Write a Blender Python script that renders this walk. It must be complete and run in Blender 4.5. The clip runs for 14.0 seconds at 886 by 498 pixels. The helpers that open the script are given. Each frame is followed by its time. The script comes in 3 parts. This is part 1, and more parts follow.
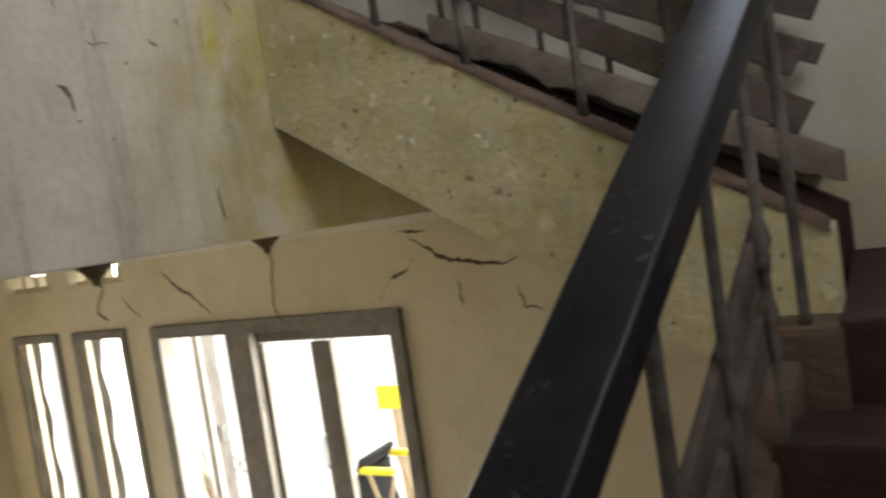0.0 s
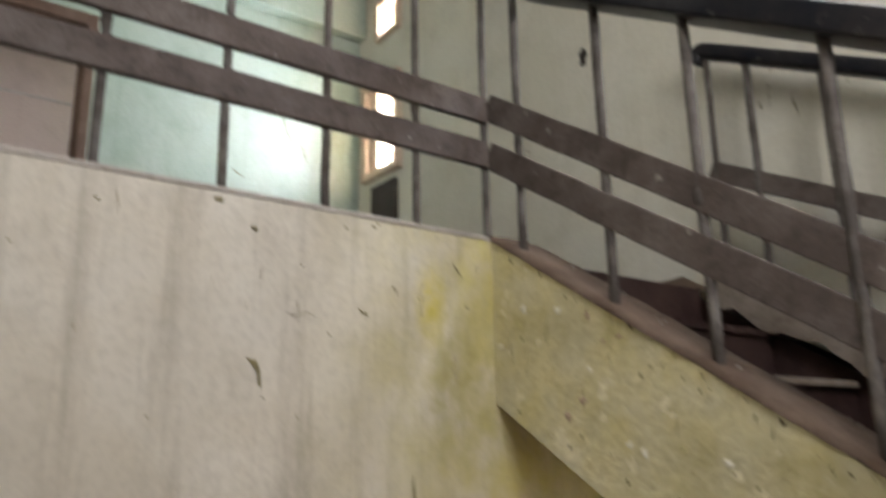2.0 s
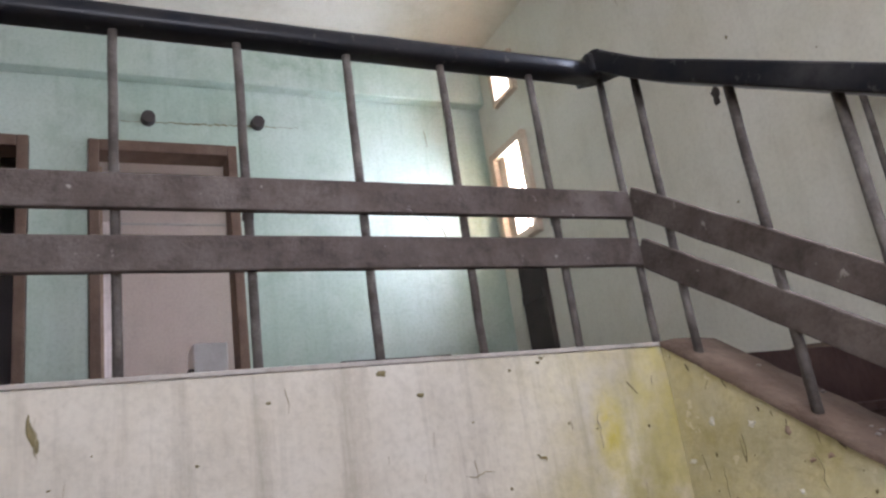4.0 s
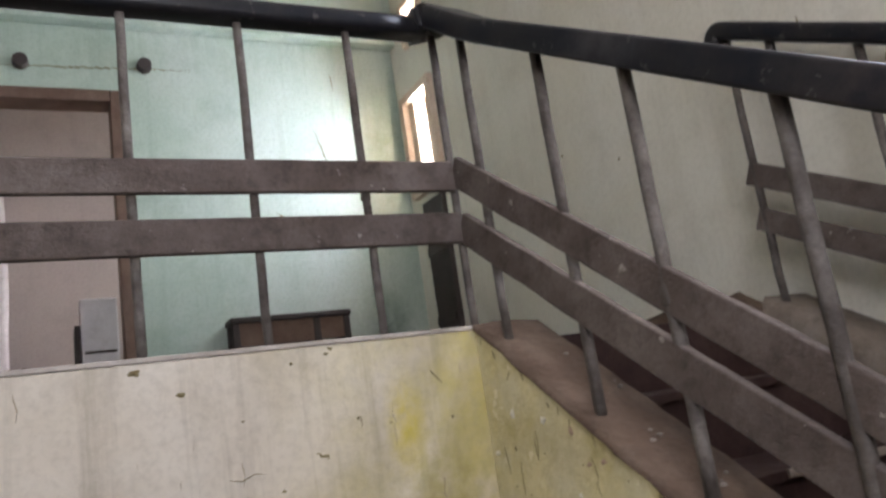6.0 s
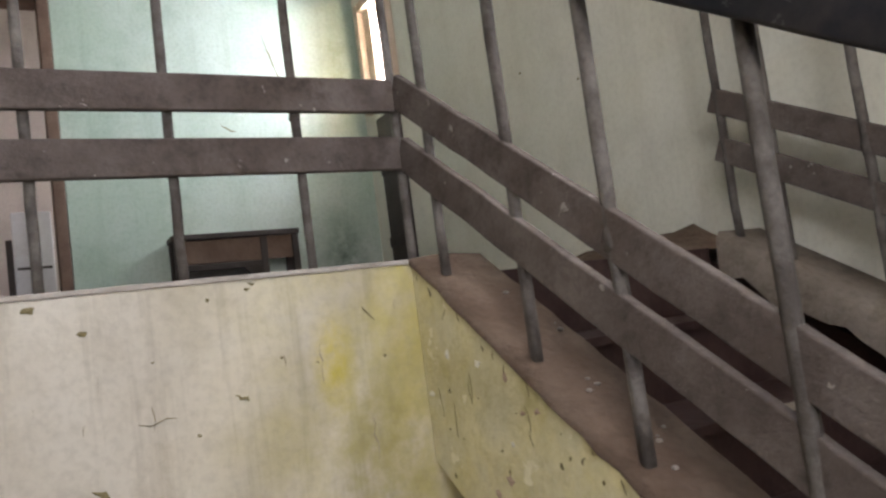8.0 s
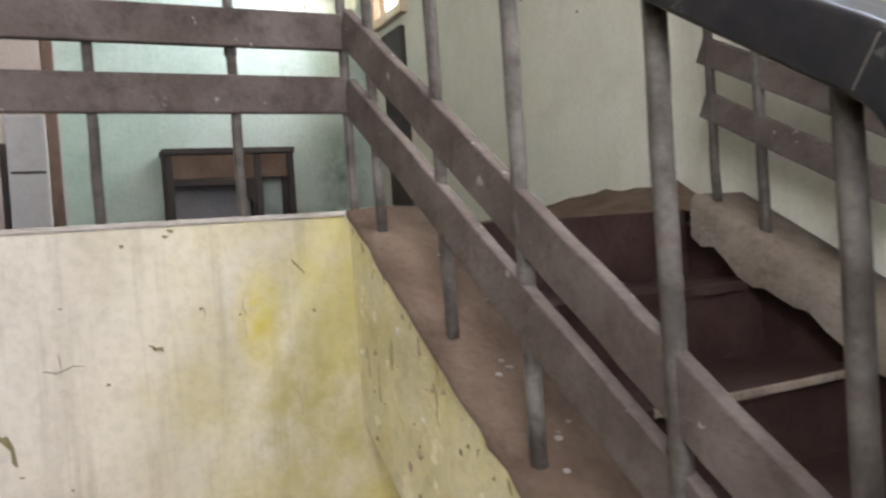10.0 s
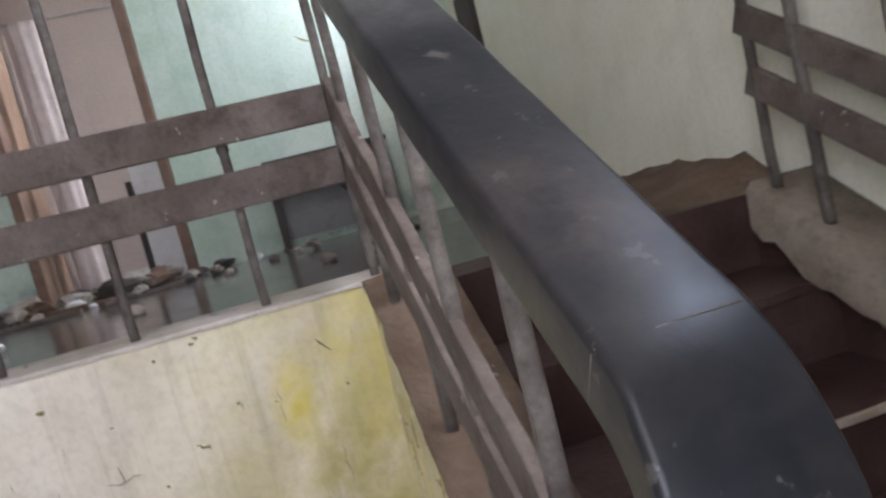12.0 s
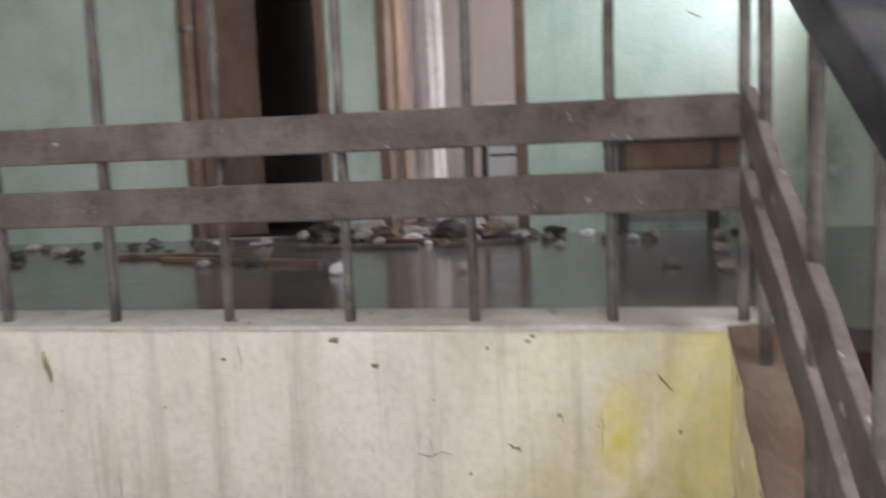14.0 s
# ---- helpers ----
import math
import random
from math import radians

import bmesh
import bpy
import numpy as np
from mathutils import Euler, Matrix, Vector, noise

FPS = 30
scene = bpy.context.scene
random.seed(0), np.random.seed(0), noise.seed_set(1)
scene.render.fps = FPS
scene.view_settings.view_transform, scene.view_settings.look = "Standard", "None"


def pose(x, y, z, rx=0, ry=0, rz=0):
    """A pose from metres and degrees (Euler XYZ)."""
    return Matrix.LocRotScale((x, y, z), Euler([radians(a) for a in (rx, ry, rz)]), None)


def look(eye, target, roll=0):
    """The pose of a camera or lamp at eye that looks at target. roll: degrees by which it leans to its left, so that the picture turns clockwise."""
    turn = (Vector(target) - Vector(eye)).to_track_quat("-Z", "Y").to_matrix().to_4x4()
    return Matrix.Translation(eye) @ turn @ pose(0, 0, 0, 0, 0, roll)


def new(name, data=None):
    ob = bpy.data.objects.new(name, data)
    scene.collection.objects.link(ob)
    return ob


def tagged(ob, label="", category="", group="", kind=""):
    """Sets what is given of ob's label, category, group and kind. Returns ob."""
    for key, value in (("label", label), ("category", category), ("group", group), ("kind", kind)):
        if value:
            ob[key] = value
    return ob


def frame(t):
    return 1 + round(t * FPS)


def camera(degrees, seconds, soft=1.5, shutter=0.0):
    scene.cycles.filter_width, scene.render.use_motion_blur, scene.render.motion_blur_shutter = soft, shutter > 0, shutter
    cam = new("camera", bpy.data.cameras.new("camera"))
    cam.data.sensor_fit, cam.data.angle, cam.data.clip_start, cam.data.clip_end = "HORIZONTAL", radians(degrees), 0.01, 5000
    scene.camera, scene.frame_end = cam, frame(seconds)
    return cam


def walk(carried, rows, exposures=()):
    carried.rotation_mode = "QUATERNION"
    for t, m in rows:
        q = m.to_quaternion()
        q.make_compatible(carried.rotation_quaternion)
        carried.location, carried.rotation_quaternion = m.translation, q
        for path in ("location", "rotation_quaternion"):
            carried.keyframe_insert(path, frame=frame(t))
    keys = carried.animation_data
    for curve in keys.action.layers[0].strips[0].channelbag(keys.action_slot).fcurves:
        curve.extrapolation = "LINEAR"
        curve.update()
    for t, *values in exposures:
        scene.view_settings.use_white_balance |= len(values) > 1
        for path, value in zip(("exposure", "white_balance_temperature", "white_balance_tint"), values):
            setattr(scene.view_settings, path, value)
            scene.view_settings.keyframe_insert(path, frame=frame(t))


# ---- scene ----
cam = camera(59.4, 14.0, soft=2.4, shutter=0.5)
PATH = [
    (0, (1.745, -2.032, 2.147), (0.749, -0.3, 2.037), -8.6),
    (0.5, (1.773, -2.03, 2.125), (0.957, -0.208, 2.016), -7.4),
    (1, (1.75, -1.882, 2.129), (0.882, -0.081, 2.164), -3.9),
    (1.5, (1.836, -1.585, 2.247), (0.49, -0.131, 2.52), 0.0),
    (2, (1.751, -1.523, 2.373), (0.211, -0.347, 2.869), -1.1),
    (2.5, (1.806, -1.619, 2.565), (0.118, -0.718, 3.148), -1.3),
    (5, (1.740, -1.371, 2.697), (0.045, -0.481, 3.276), -10.1),
    (5.5, (1.787, -1.222, 2.707), (0.101, -0.316, 3.288), -9.6),
    (6, (1.859, -1.017, 2.792), (0.117, -0.118, 3.191), -8.5),
    (6.5, (1.767, -1.056, 2.878), (-0.041, -0.243, 3.150), -12.9),
    (7, (1.739, -1.074, 2.880), (-0.056, -0.228, 3.127), -11.4),
    (7.5, (1.759, -0.986, 2.840), (0.012, -0.038, 3.056), -8.7),
    (10, (1.791, -0.615, 2.944), (-0.010, 0.251, 2.889), -3.9),
    (10.5, (1.814, -0.543, 2.937), (0.143, 0.555, 2.894), -1.8),
    (11, (1.815, -0.466, 2.932), (0.115, 0.586, 2.886), -2.3),
    (11.5, (1.897, -0.329, 3.096), (0.013, 0.315, 2.907), -5.8),
    (12, (1.863, -0.191, 3.232), (-0.081, 0.224, 3.014), -14.1),
    (12.5, (1.745, -0.106, 3.206), (-0.241, 0.049, 3.024), -17.0),
    (13, (1.670, -0.166, 3.298), (-0.307, -0.094, 3.007), -15.9),
    (13.5, (1.662, -0.287, 3.323), (-0.310, -0.390, 3.007), -10.5),
    (14, (1.672, -0.293, 3.353), (-0.283, -0.657, 3.141), -2.2),
]
EXPOSURES = [(0.0, .2, 6500, 10), (1.0, .22, 6300, 12), (1.5, .6, 6700, 10), (2.0, .78, 6500, 12), (2.5, .85, 6100, 17), (5.0, .88, 5950, 19),
             (5.5, .82, 5950, 19), (6.5, .72, 6500, 15), (7.5, .78, 6400, 14), (10.0, 1.32, 6250, 13), (10.5, 1.45, 5850, 19), (11.0, 1.35, 5900, 18),
             (11.5, 1.05, 6450, 11), (12.0, 1.02, 6050, 15), (12.5, .88, 6500, 13), (13.0, 1.1, 6650, 13), (14.0, 1.12, 6150, 13)]
walk(cam, [(t, look(e, g, r)) for t, e, g, r in PATH], EXPOSURES)

# ---- world, sun, large lights ----
world = bpy.data.worlds.new("sky")
scene.world = world
world.use_nodes = True
wn = world.node_tree
sky = wn.nodes.new("ShaderNodeTexSky")
sky.sky_type, sky.sun_disc = "NISHITA", False
sky.sun_elevation, sky.sun_rotation = radians(50), radians(25)
wn.links.new(sky.outputs[0], wn.nodes["Background"].inputs[0])
wn.nodes["Background"].inputs[1].default_value = 0.15
sun = new("sun", bpy.data.lights.new("sun", "SUN"))
sun.data.energy, sun.data.angle, sun.data.color = 1.5, radians(12), (1, .96, .9)
sun.matrix_world = look((3, 8, 12), (0, 0, 0))


def window_light(name, eye, target, w, h, watts, col=(.93, .97, 1)):
    li = bpy.data.lights.new(name, "AREA")
    li.shape, li.size, li.size_y, li.energy, li.color = "RECTANGLE", w, h, watts, col
    ob = new(name, li)
    ob.matrix_world = look(eye, target)
    return ob


window_light("daylight_ground_door", (-1.3, 1.55, .75), (-1.3, -1, .6), 1.7, 1.9, 120, (1, .97, .9))
window_light("daylight_ground_windows", (-3.1, 1.55, .9), (-3.1, -1, .8), 1.1, 1.4, 40, (1, .97, .9))
window_light("daylight_end_wall", (-4.35, .3, .8), (0, .3, .8), 1.5, 1.5, 22)
window_light("daylight_upper_window", (-2.42, 1.5, 4.55), (-2.4, -1, 3.9), .4, .6, 80, (.82, .92, 1))
window_light("daylight_upper_vent", (-2.35, 1.5, 5.36), (-2.35, -1, 4.8), .3, .2, 14, (.9, .96, 1))
window_light("daylight_stair_window", (1.15, 1.5, 5.05), (.9, -2, 3.6), 1.0, .9, 30, (.74, .84, 1))
# Fill from behind the camera, added to brighten beam and stair.
window_light("fill_east", (3.1, -1.1, 3.9), (0, .6, 3.5), 1.4, 1.4, 40, (.98, .98, 1))
# Unseen lamp added at a made-up opening to brighten the side room.
window_light("fill_side_room", (-3.65, 1.5, 4.4), (-3.65, -1.5, 4.0), .55, 1.0, 17, (1, .95, .94))


# ---- materials ----
def surface(name, base, dark, light=None, scale=3.0, rough=.85, bump=.25, grain=60.0, streak=0.0, metal=0.0,
            stain=None, spec=.3, amount=.55, peel=None, island=0.0, spots=()):
    m = bpy.data.materials.new(name)
    m.use_nodes = True
    nt = m.node_tree
    N, L = nt.nodes, nt.links
    bs = N["Principled BSDF"]
    geo = N.new("ShaderNodeNewGeometry")

    def noise_tex(sc, detail=5, r=.6, vec=None):
        n = N.new("ShaderNodeTexNoise")
        n.inputs["Scale"].default_value, n.inputs["Detail"].default_value, n.inputs["Roughness"].default_value = sc, detail, r
        L.new(vec or geo.outputs["Position"], n.inputs["Vector"])
        return n.outputs["Fac"]

    def ramp(fac, lo, hi):
        r = N.new("ShaderNodeMapRange")
        r.inputs[1].default_value, r.inputs[2].default_value = lo, hi
        L.new(fac, r.inputs[0])
        return r.outputs[0]

    def mul(a, b):
        x = N.new("ShaderNodeMath")
        x.operation = "MULTIPLY"
        L.new(a, x.inputs[0])
        if isinstance(b, float):
            x.inputs[1].default_value = b
        else:
            L.new(b, x.inputs[1])
        return x.outputs[0]

    def mix(fac, a, b):
        x = N.new("ShaderNodeMix")
        x.data_type = "RGBA"
        L.new(fac, x.inputs[0])
        for v, i in ((a, 6), (b, 7)):
            if isinstance(v, tuple):
                x.inputs[i].default_value = (*v, 1)
            else:
                L.new(v, x.inputs[i])
        return x.outputs[2]

    col = mix(ramp(noise_tex(scale), .38, .66), base, light or tuple(min(1, c * 1.12) for c in base))
    col = mix(mul(ramp(noise_tex(scale * 2.7, 8, .7), .5, .74), amount), col, dark)
    if streak:
        mp = N.new("ShaderNodeMapping")
        mp.inputs["Scale"].default_value = (10, 10, .7)
        L.new(geo.outputs["Position"], mp.inputs["Vector"])
        col = mix(mul(ramp(noise_tex(1.0, 6, .65, mp.outputs[0]), .52, .78), streak), col, dark)
    if stain:
        colour, axis, a, b, strength, sscale = stain
        sep = N.new("ShaderNodeSeparateXYZ")
        L.new(geo.outputs["Position"], sep.inputs[0])
        f = mul(ramp(sep.outputs[axis], a, b), ramp(noise_tex(sscale, 6, .6), .34, .6))
        col = mix(mul(f, strength), col, colour)
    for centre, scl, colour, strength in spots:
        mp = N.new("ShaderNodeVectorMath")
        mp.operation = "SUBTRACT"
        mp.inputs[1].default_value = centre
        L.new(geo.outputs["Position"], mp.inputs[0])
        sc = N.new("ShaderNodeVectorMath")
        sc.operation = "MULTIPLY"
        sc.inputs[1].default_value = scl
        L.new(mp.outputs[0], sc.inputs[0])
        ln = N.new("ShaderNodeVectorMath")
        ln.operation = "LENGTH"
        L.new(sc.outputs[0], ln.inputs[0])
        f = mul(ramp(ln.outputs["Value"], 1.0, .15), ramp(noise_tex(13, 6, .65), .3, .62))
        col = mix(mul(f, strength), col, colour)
    if peel:
        colour, th, sscale = peel
        col = mix(ramp(noise_tex(sscale, 9, .62), th, th + .02), col, colour)
    fine = noise_tex(grain, 4, .6)
    col = mix(mul(ramp(fine, .45, .75), .25), col, dark)
    if island:
        info = N.new("ShaderNodeObjectInfo")
        col = mix(mul(info.outputs["Random"], island), col, dark)
    L.new(col, bs.inputs["Base Color"])
    rr = N.new("ShaderNodeMapRange")
    rr.inputs[3].default_value, rr.inputs[4].default_value = max(.02, rough - .12), min(1, rough + .1)
    L.new(noise_tex(scale * 4, 4), rr.inputs[0])
    L.new(rr.outputs[0], bs.inputs["Roughness"])
    bs.inputs["Metallic"].default_value = metal
    bs.inputs["Specular IOR Level"].default_value = spec
    bp = N.new("ShaderNodeBump")
    bp.inputs["Strength"].default_value, bp.inputs["Distance"].default_value = bump, .006
    add = N.new("ShaderNodeMath")
    L.new(fine, add.inputs[0])
    L.new(noise_tex(scale * 5, 8, .7), add.inputs[1])
    L.new(add.outputs[0], bp.inputs["Height"])
    L.new(bp.outputs[0], bs.inputs["Normal"])
    return m


M_FASCIA = surface("old_cream_plaster", (.57, .51, .41), (.25, .21, .15), (.66, .61, .52), 2.2, .85, .3, 45, .8,
                   stain=((.51, .435, .15), 1, -.66, -.05, .95, 3.0), amount=.35,
                   spots=(((0, -.235, 2.77), (1, 15, 6.5), (.70, .56, .05), .9), ((0, -.1, 2.55), (1, 3.0, 2.4), (.36, .31, .10), .8)))
M_STRINGER = surface("mouldy_yellow_plaster", (.62, .54, .25), (.34, .27, .09), (.76, .69, .44), 5.5, .88, .9, 40, 0,
                     stain=((.60, .56, .40), 2, 1.0, 1.1, .7, 8), amount=.95, peel=((.76, .70, .50), .60, 9),
                     spots=tuple(((.12 + .19 * i, 0, 2.72 - .125 * i + .09 * (i % 3)), (7 - i % 3, 1, 9 - 2 * (i % 2)), (.34, .29, .12), .55) for i in range(8)))
M_CREAM = surface("cream_wall_paint", (.67, .64, .535), (.40, .37, .29), (.73, .705, .62), 1.6, .85, .2, 50, .22, amount=.25)
M_CREAM_LOW = surface("warm_cream_wall_paint", (.65, .58, .41), (.42, .35, .20), (.72, .65, .49), 1.8, .85, .25, 50, .2, amount=.3)
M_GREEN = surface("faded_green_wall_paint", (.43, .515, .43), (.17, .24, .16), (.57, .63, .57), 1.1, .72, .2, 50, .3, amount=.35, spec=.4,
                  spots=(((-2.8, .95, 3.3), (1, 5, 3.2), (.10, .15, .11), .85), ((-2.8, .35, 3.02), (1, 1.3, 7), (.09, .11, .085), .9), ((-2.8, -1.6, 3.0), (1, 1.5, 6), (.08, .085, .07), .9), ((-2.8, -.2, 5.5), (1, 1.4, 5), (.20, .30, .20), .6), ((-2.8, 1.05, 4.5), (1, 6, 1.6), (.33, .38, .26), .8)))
M_PINK = surface("dull_pinkish_wall_paint", (.50, .43, .41), (.28, .23, .21), (.52, .46, .43), 1.5, .85, .2, 50, .2, amount=.3)
M_CEIL = surface("stained_ceiling_paint", (.66, .60, .50), (.42, .36, .26), (.72, .67, .58), 1.4, .9, .15, 60, 0, amount=.3)
M_DUST = surface("brown_dusty_concrete", (.105, .068, .046), (.045, .029, .02), (.17, .12, .086), 6, .92, .9, 55, 0, amount=.5)
M_KERB = surface("dusty_grey_ledge", (.42, .37, .32), (.22, .18, .14), (.52, .47, .42), 6, .9, .6, 55, 0, amount=.5)
M_LEDGE = surface("brownish_dust_on_kerb", (.20, .16, .125), (.09, .065, .048), (.27, .23, .19), 7, .9, .7, 55, 0, amount=.6)
M_STEP = surface("dark_red_oxide_step", (.042, .02, .017), (.016, .009, .008), (.075, .043, .036), 5, .7, .5, 60, 0, amount=.5)
M_NOSE = surface("worn_concrete_nosing", (.29, .235, .185), (.10, .07, .055), (.38, .32, .265), 14, .85, .6, 70, 0, amount=.7)
M_BOARD = surface("dusty_brown_rail_board", (.095, .072, .060), (.035, .024, .019), (.17, .138, .12), 6, .8, .7, 90, 0, amount=.75,
                  peel=((.33, .29, .26), .665, 27), island=.25)
M_POST = surface("corroded_grey_iron_post", (.095, .080, .069), (.05, .036, .03), (.22, .195, .172), 12, .7, .8, 90, 0, .3, amount=.55, island=.3)
M_RAIL = surface("glossy_black_handrail", (.010, .011, .015), (.006, .006, .008), (.024, .022, .022), 6, .36, .07, 70, 0, spec=.2, amount=.4,
                 peel=((.06, .055, .053), .625, 28), spots=(((1.2, .06, 3.15), (4, 9, 9), (.075, .06, .052), .8), ((.75, .05, 3.47), (3, 9, 9), (.09, .085, .085), .8)))
M_FRAME = surface("grey_weathered_door_timber", (.20, .18, .15), (.09, .075, .06), (.29, .265, .225), 6, .75, .4, 80, .4, amount=.4)
M_BROWN = surface("brown_painted_timber", (.14, .085, .06), (.06, .035, .025), (.19, .125, .09), 6, .7, .4, 80, .4, amount=.4)
M_PALEFRAME = surface("pale_peach_window_timber", (.60, .46, .34), (.36, .24, .15), (.70, .58, .46), 6, .75, .4, 80, .2, amount=.4)
M_DARK = surface("dark_door_panel", (.045, .035, .03), (.02, .015, .013), (.07, .055, .05), 4, .7, .3, 70, .3, amount=.4)
M_WET = surface("wet_dark_floor", (.10, .085, .075), (.04, .035, .03), (.16, .14, .125), 2.5, .16, .05, 40, 0, spec=.6, amount=.5)
M_GROUND = surface("pale_outdoor_ground", (.66, .63, .56), (.5, .46, .38), (.74, .71, .66), 1.2, .9, .4, 30, 0)
M_FLOOR = surface("grey_cement_floor", (.30, .27, .23), (.17, .15, .12), (.37, .34, .30), 2, .7, .3, 40, 0)
M_CRACK = surface("crack_shadow", (.12, .085, .05), (.05, .035, .02), None, 20, .95, .3, 60)
M_MARK = surface("mould_spot", (.22, .18, .09), (.12, .095, .05), None, 25, .95, .5, 60)
M_DRIP = surface("dried_drip_stain", (.40, .34, .24), (.28, .23, .15), None, 25, .9, .3, 60)
M_FLAKE = surface("pale_lime_flake", (.72, .69, .60), (.5, .46, .38), None, 20, .9, .5, 60)
M_WHITE = surface("white_painted_board", (.66, .64, .66), (.45, .42, .42), None, 3, .6, .2, 50, .2)
M_TIMBER = surface("light_brown_door_timber", (.36, .25, .18), (.2, .13, .09), (.44, .32, .24), 5, .7, .3, 70, .3, amount=.4)
M_GREYBOARD = surface("dusty_grey_board", (.22, .21, .21), (.12, .11, .11), None, 5, .85, .3, 60, .2)
M_PALECLOTH = surface("pinkish_white_cloth", (.66, .60, .60), (.42, .36, .36), None, 6, .9, .3, 80, .4)
M_CURTAIN = surface("grey_torn_curtain", (.62, .60, .58), (.42, .4, .38), None, 8, .9, .3, 80, .5)
M_YELLOW = surface("yellow_plastic", (.75, .68, .05), (.5, .42, .03), None, 4, .45, .1, 60)
M_TAN = surface("tan_tube", (.48, .38, .26), (.3, .22, .14), None, 8, .5, .2, 60)
M_BLACKF = surface("black_fabric", (.03, .03, .032), (.015, .015, .016), None, 12, .9, .3, 120)
M_TWIG = surface("dry_brown_twig", (.22, .15, .08), (.1, .07, .04), None, 20, .9, .4, 60)
M_METAL = surface("dull_steel", (.42, .42, .42), (.2, .19, .18), None, 15, .4, .2, 80, 0, .9)
M_STONE = surface("broken_plaster_debris", (.30, .25, .21), (.12, .09, .075), (.48, .44, .4), 14, .9, .8, 60, 0, island=.5)

M_GLASS = bpy.data.materials.new("dusty_window_glass")
M_GLASS.use_nodes = True
gb = M_GLASS.node_tree.nodes["Principled BSDF"]
gb.inputs["Transmission Weight"].default_value, gb.inputs["Roughness"].default_value, gb.inputs["IOR"].default_value = 1, .02, 1.1


# ---- mesh helpers ----
def mesh_ob(name, bm, material, parent=None, label="", smooth=False):
    me = bpy.data.meshes.new(name)
    bmesh.ops.recalc_face_normals(bm, faces=bm.faces[:])
    bm.to_mesh(me)
    bm.free()
    me.materials.append(material)
    if smooth:
        for p in me.polygons:
            p.use_smooth = True
    ob = new(name, me)
    if parent:
        ob.parent = parent
    if label:
        tagged(ob, label)
    return ob


def part(name, bm, material, parent, label="", smooth=False):
    return mesh_ob(name, bm, material, parent, label, smooth)


def thing(name, label, category, group="", kind="", at=(0, 0, 0)):
    ob = new(name)
    ob.location = at
    ob.empty_display_size = .1
    return tagged(ob, label, category, group, kind)


def box(a, b, bevel=0.0, bm=None):
    bm = bm or bmesh.new()
    r = bmesh.ops.create_cube(bm, size=1)
    vs = r["verts"]
    for v in vs:
        v.co = Vector([a[i] + (b[i] - a[i]) * (v.co[i] + .5) for i in range(3)])
    if bevel:
        es = list({e for v in vs for e in v.link_edges})
        bmesh.ops.bevel(bm, geom=es, offset=bevel, segments=2, affect="EDGES", profile=.6)
    return bm


def prism(loop, vec, bm=None, bevel=0.0):
    """A flat loop of points, pushed along vec into a solid."""
    bm = bm or bmesh.new()
    vec = Vector(vec)
    a = [bm.verts.new(p) for p in loop]
    b = [bm.verts.new(Vector(p) + vec) for p in loop]
    n = len(loop)
    bm.faces.new(a)
    bm.faces.new(b[::-1])
    for i in range(n):
        bm.faces.new((a[i], b[i], b[(i + 1) % n], a[(i + 1) % n]))
    if bevel:
        bmesh.ops.bevel(bm, geom=bm.edges[:], offset=bevel, segments=2, affect="EDGES", profile=.6)
    return bm


def sweep(path, w, h, corner=.012, jitter=0.0, bm=None, steps=2):
    """A rounded rectangle w x h carried along a path of points; the path runs through its middle."""
    bm = bm or bmesh.new()
    path = [Vector(p) for p in path]
    sec = []
    for cx, cy, a0 in ((1, 1, 0), (-1, 1, 90), (-1, -1, 180), (1, -1, 270)):
        for k in range(steps + 1):
            a = radians(a0 + 90 * k / steps)
            sec.append((cx * (w / 2 - corner) + corner * math.cos(a), cy * (h / 2 - corner) + corner * math.sin(a)))
    rings = []
    for i, p in enumerate(path):
        d = (path[min(i + 1, len(path) - 1)] - path[max(i - 1, 0)]).normalized()
        ref = Vector((0, 0, 1)) if abs(d.z) < .95 else Vector((1, 0, 0))
        side = d.cross(ref).normalized()
        up = side.cross(d)
        j = Vector((noise.noise(p * 9), noise.noise(p * 9 + Vector((5, 0, 0))), 0)) * jitter
        rings.append([bm.verts.new(p + j + side * u + up * v) for u, v in sec])
    n = len(sec)
    for r, s in zip(rings, rings[1:]):
        for k in range(n):
            bm.faces.new((r[k], r[(k + 1) % n], s[(k + 1) % n], s[k]))
    bm.faces.new(rings[0])
    bm.faces.new(rings[-1][::-1])
    return bm


def between(p, q, n):
    p, q = Vector(p), Vector(q)
    return [p.lerp(q, i / n) for i in range(n + 1)]


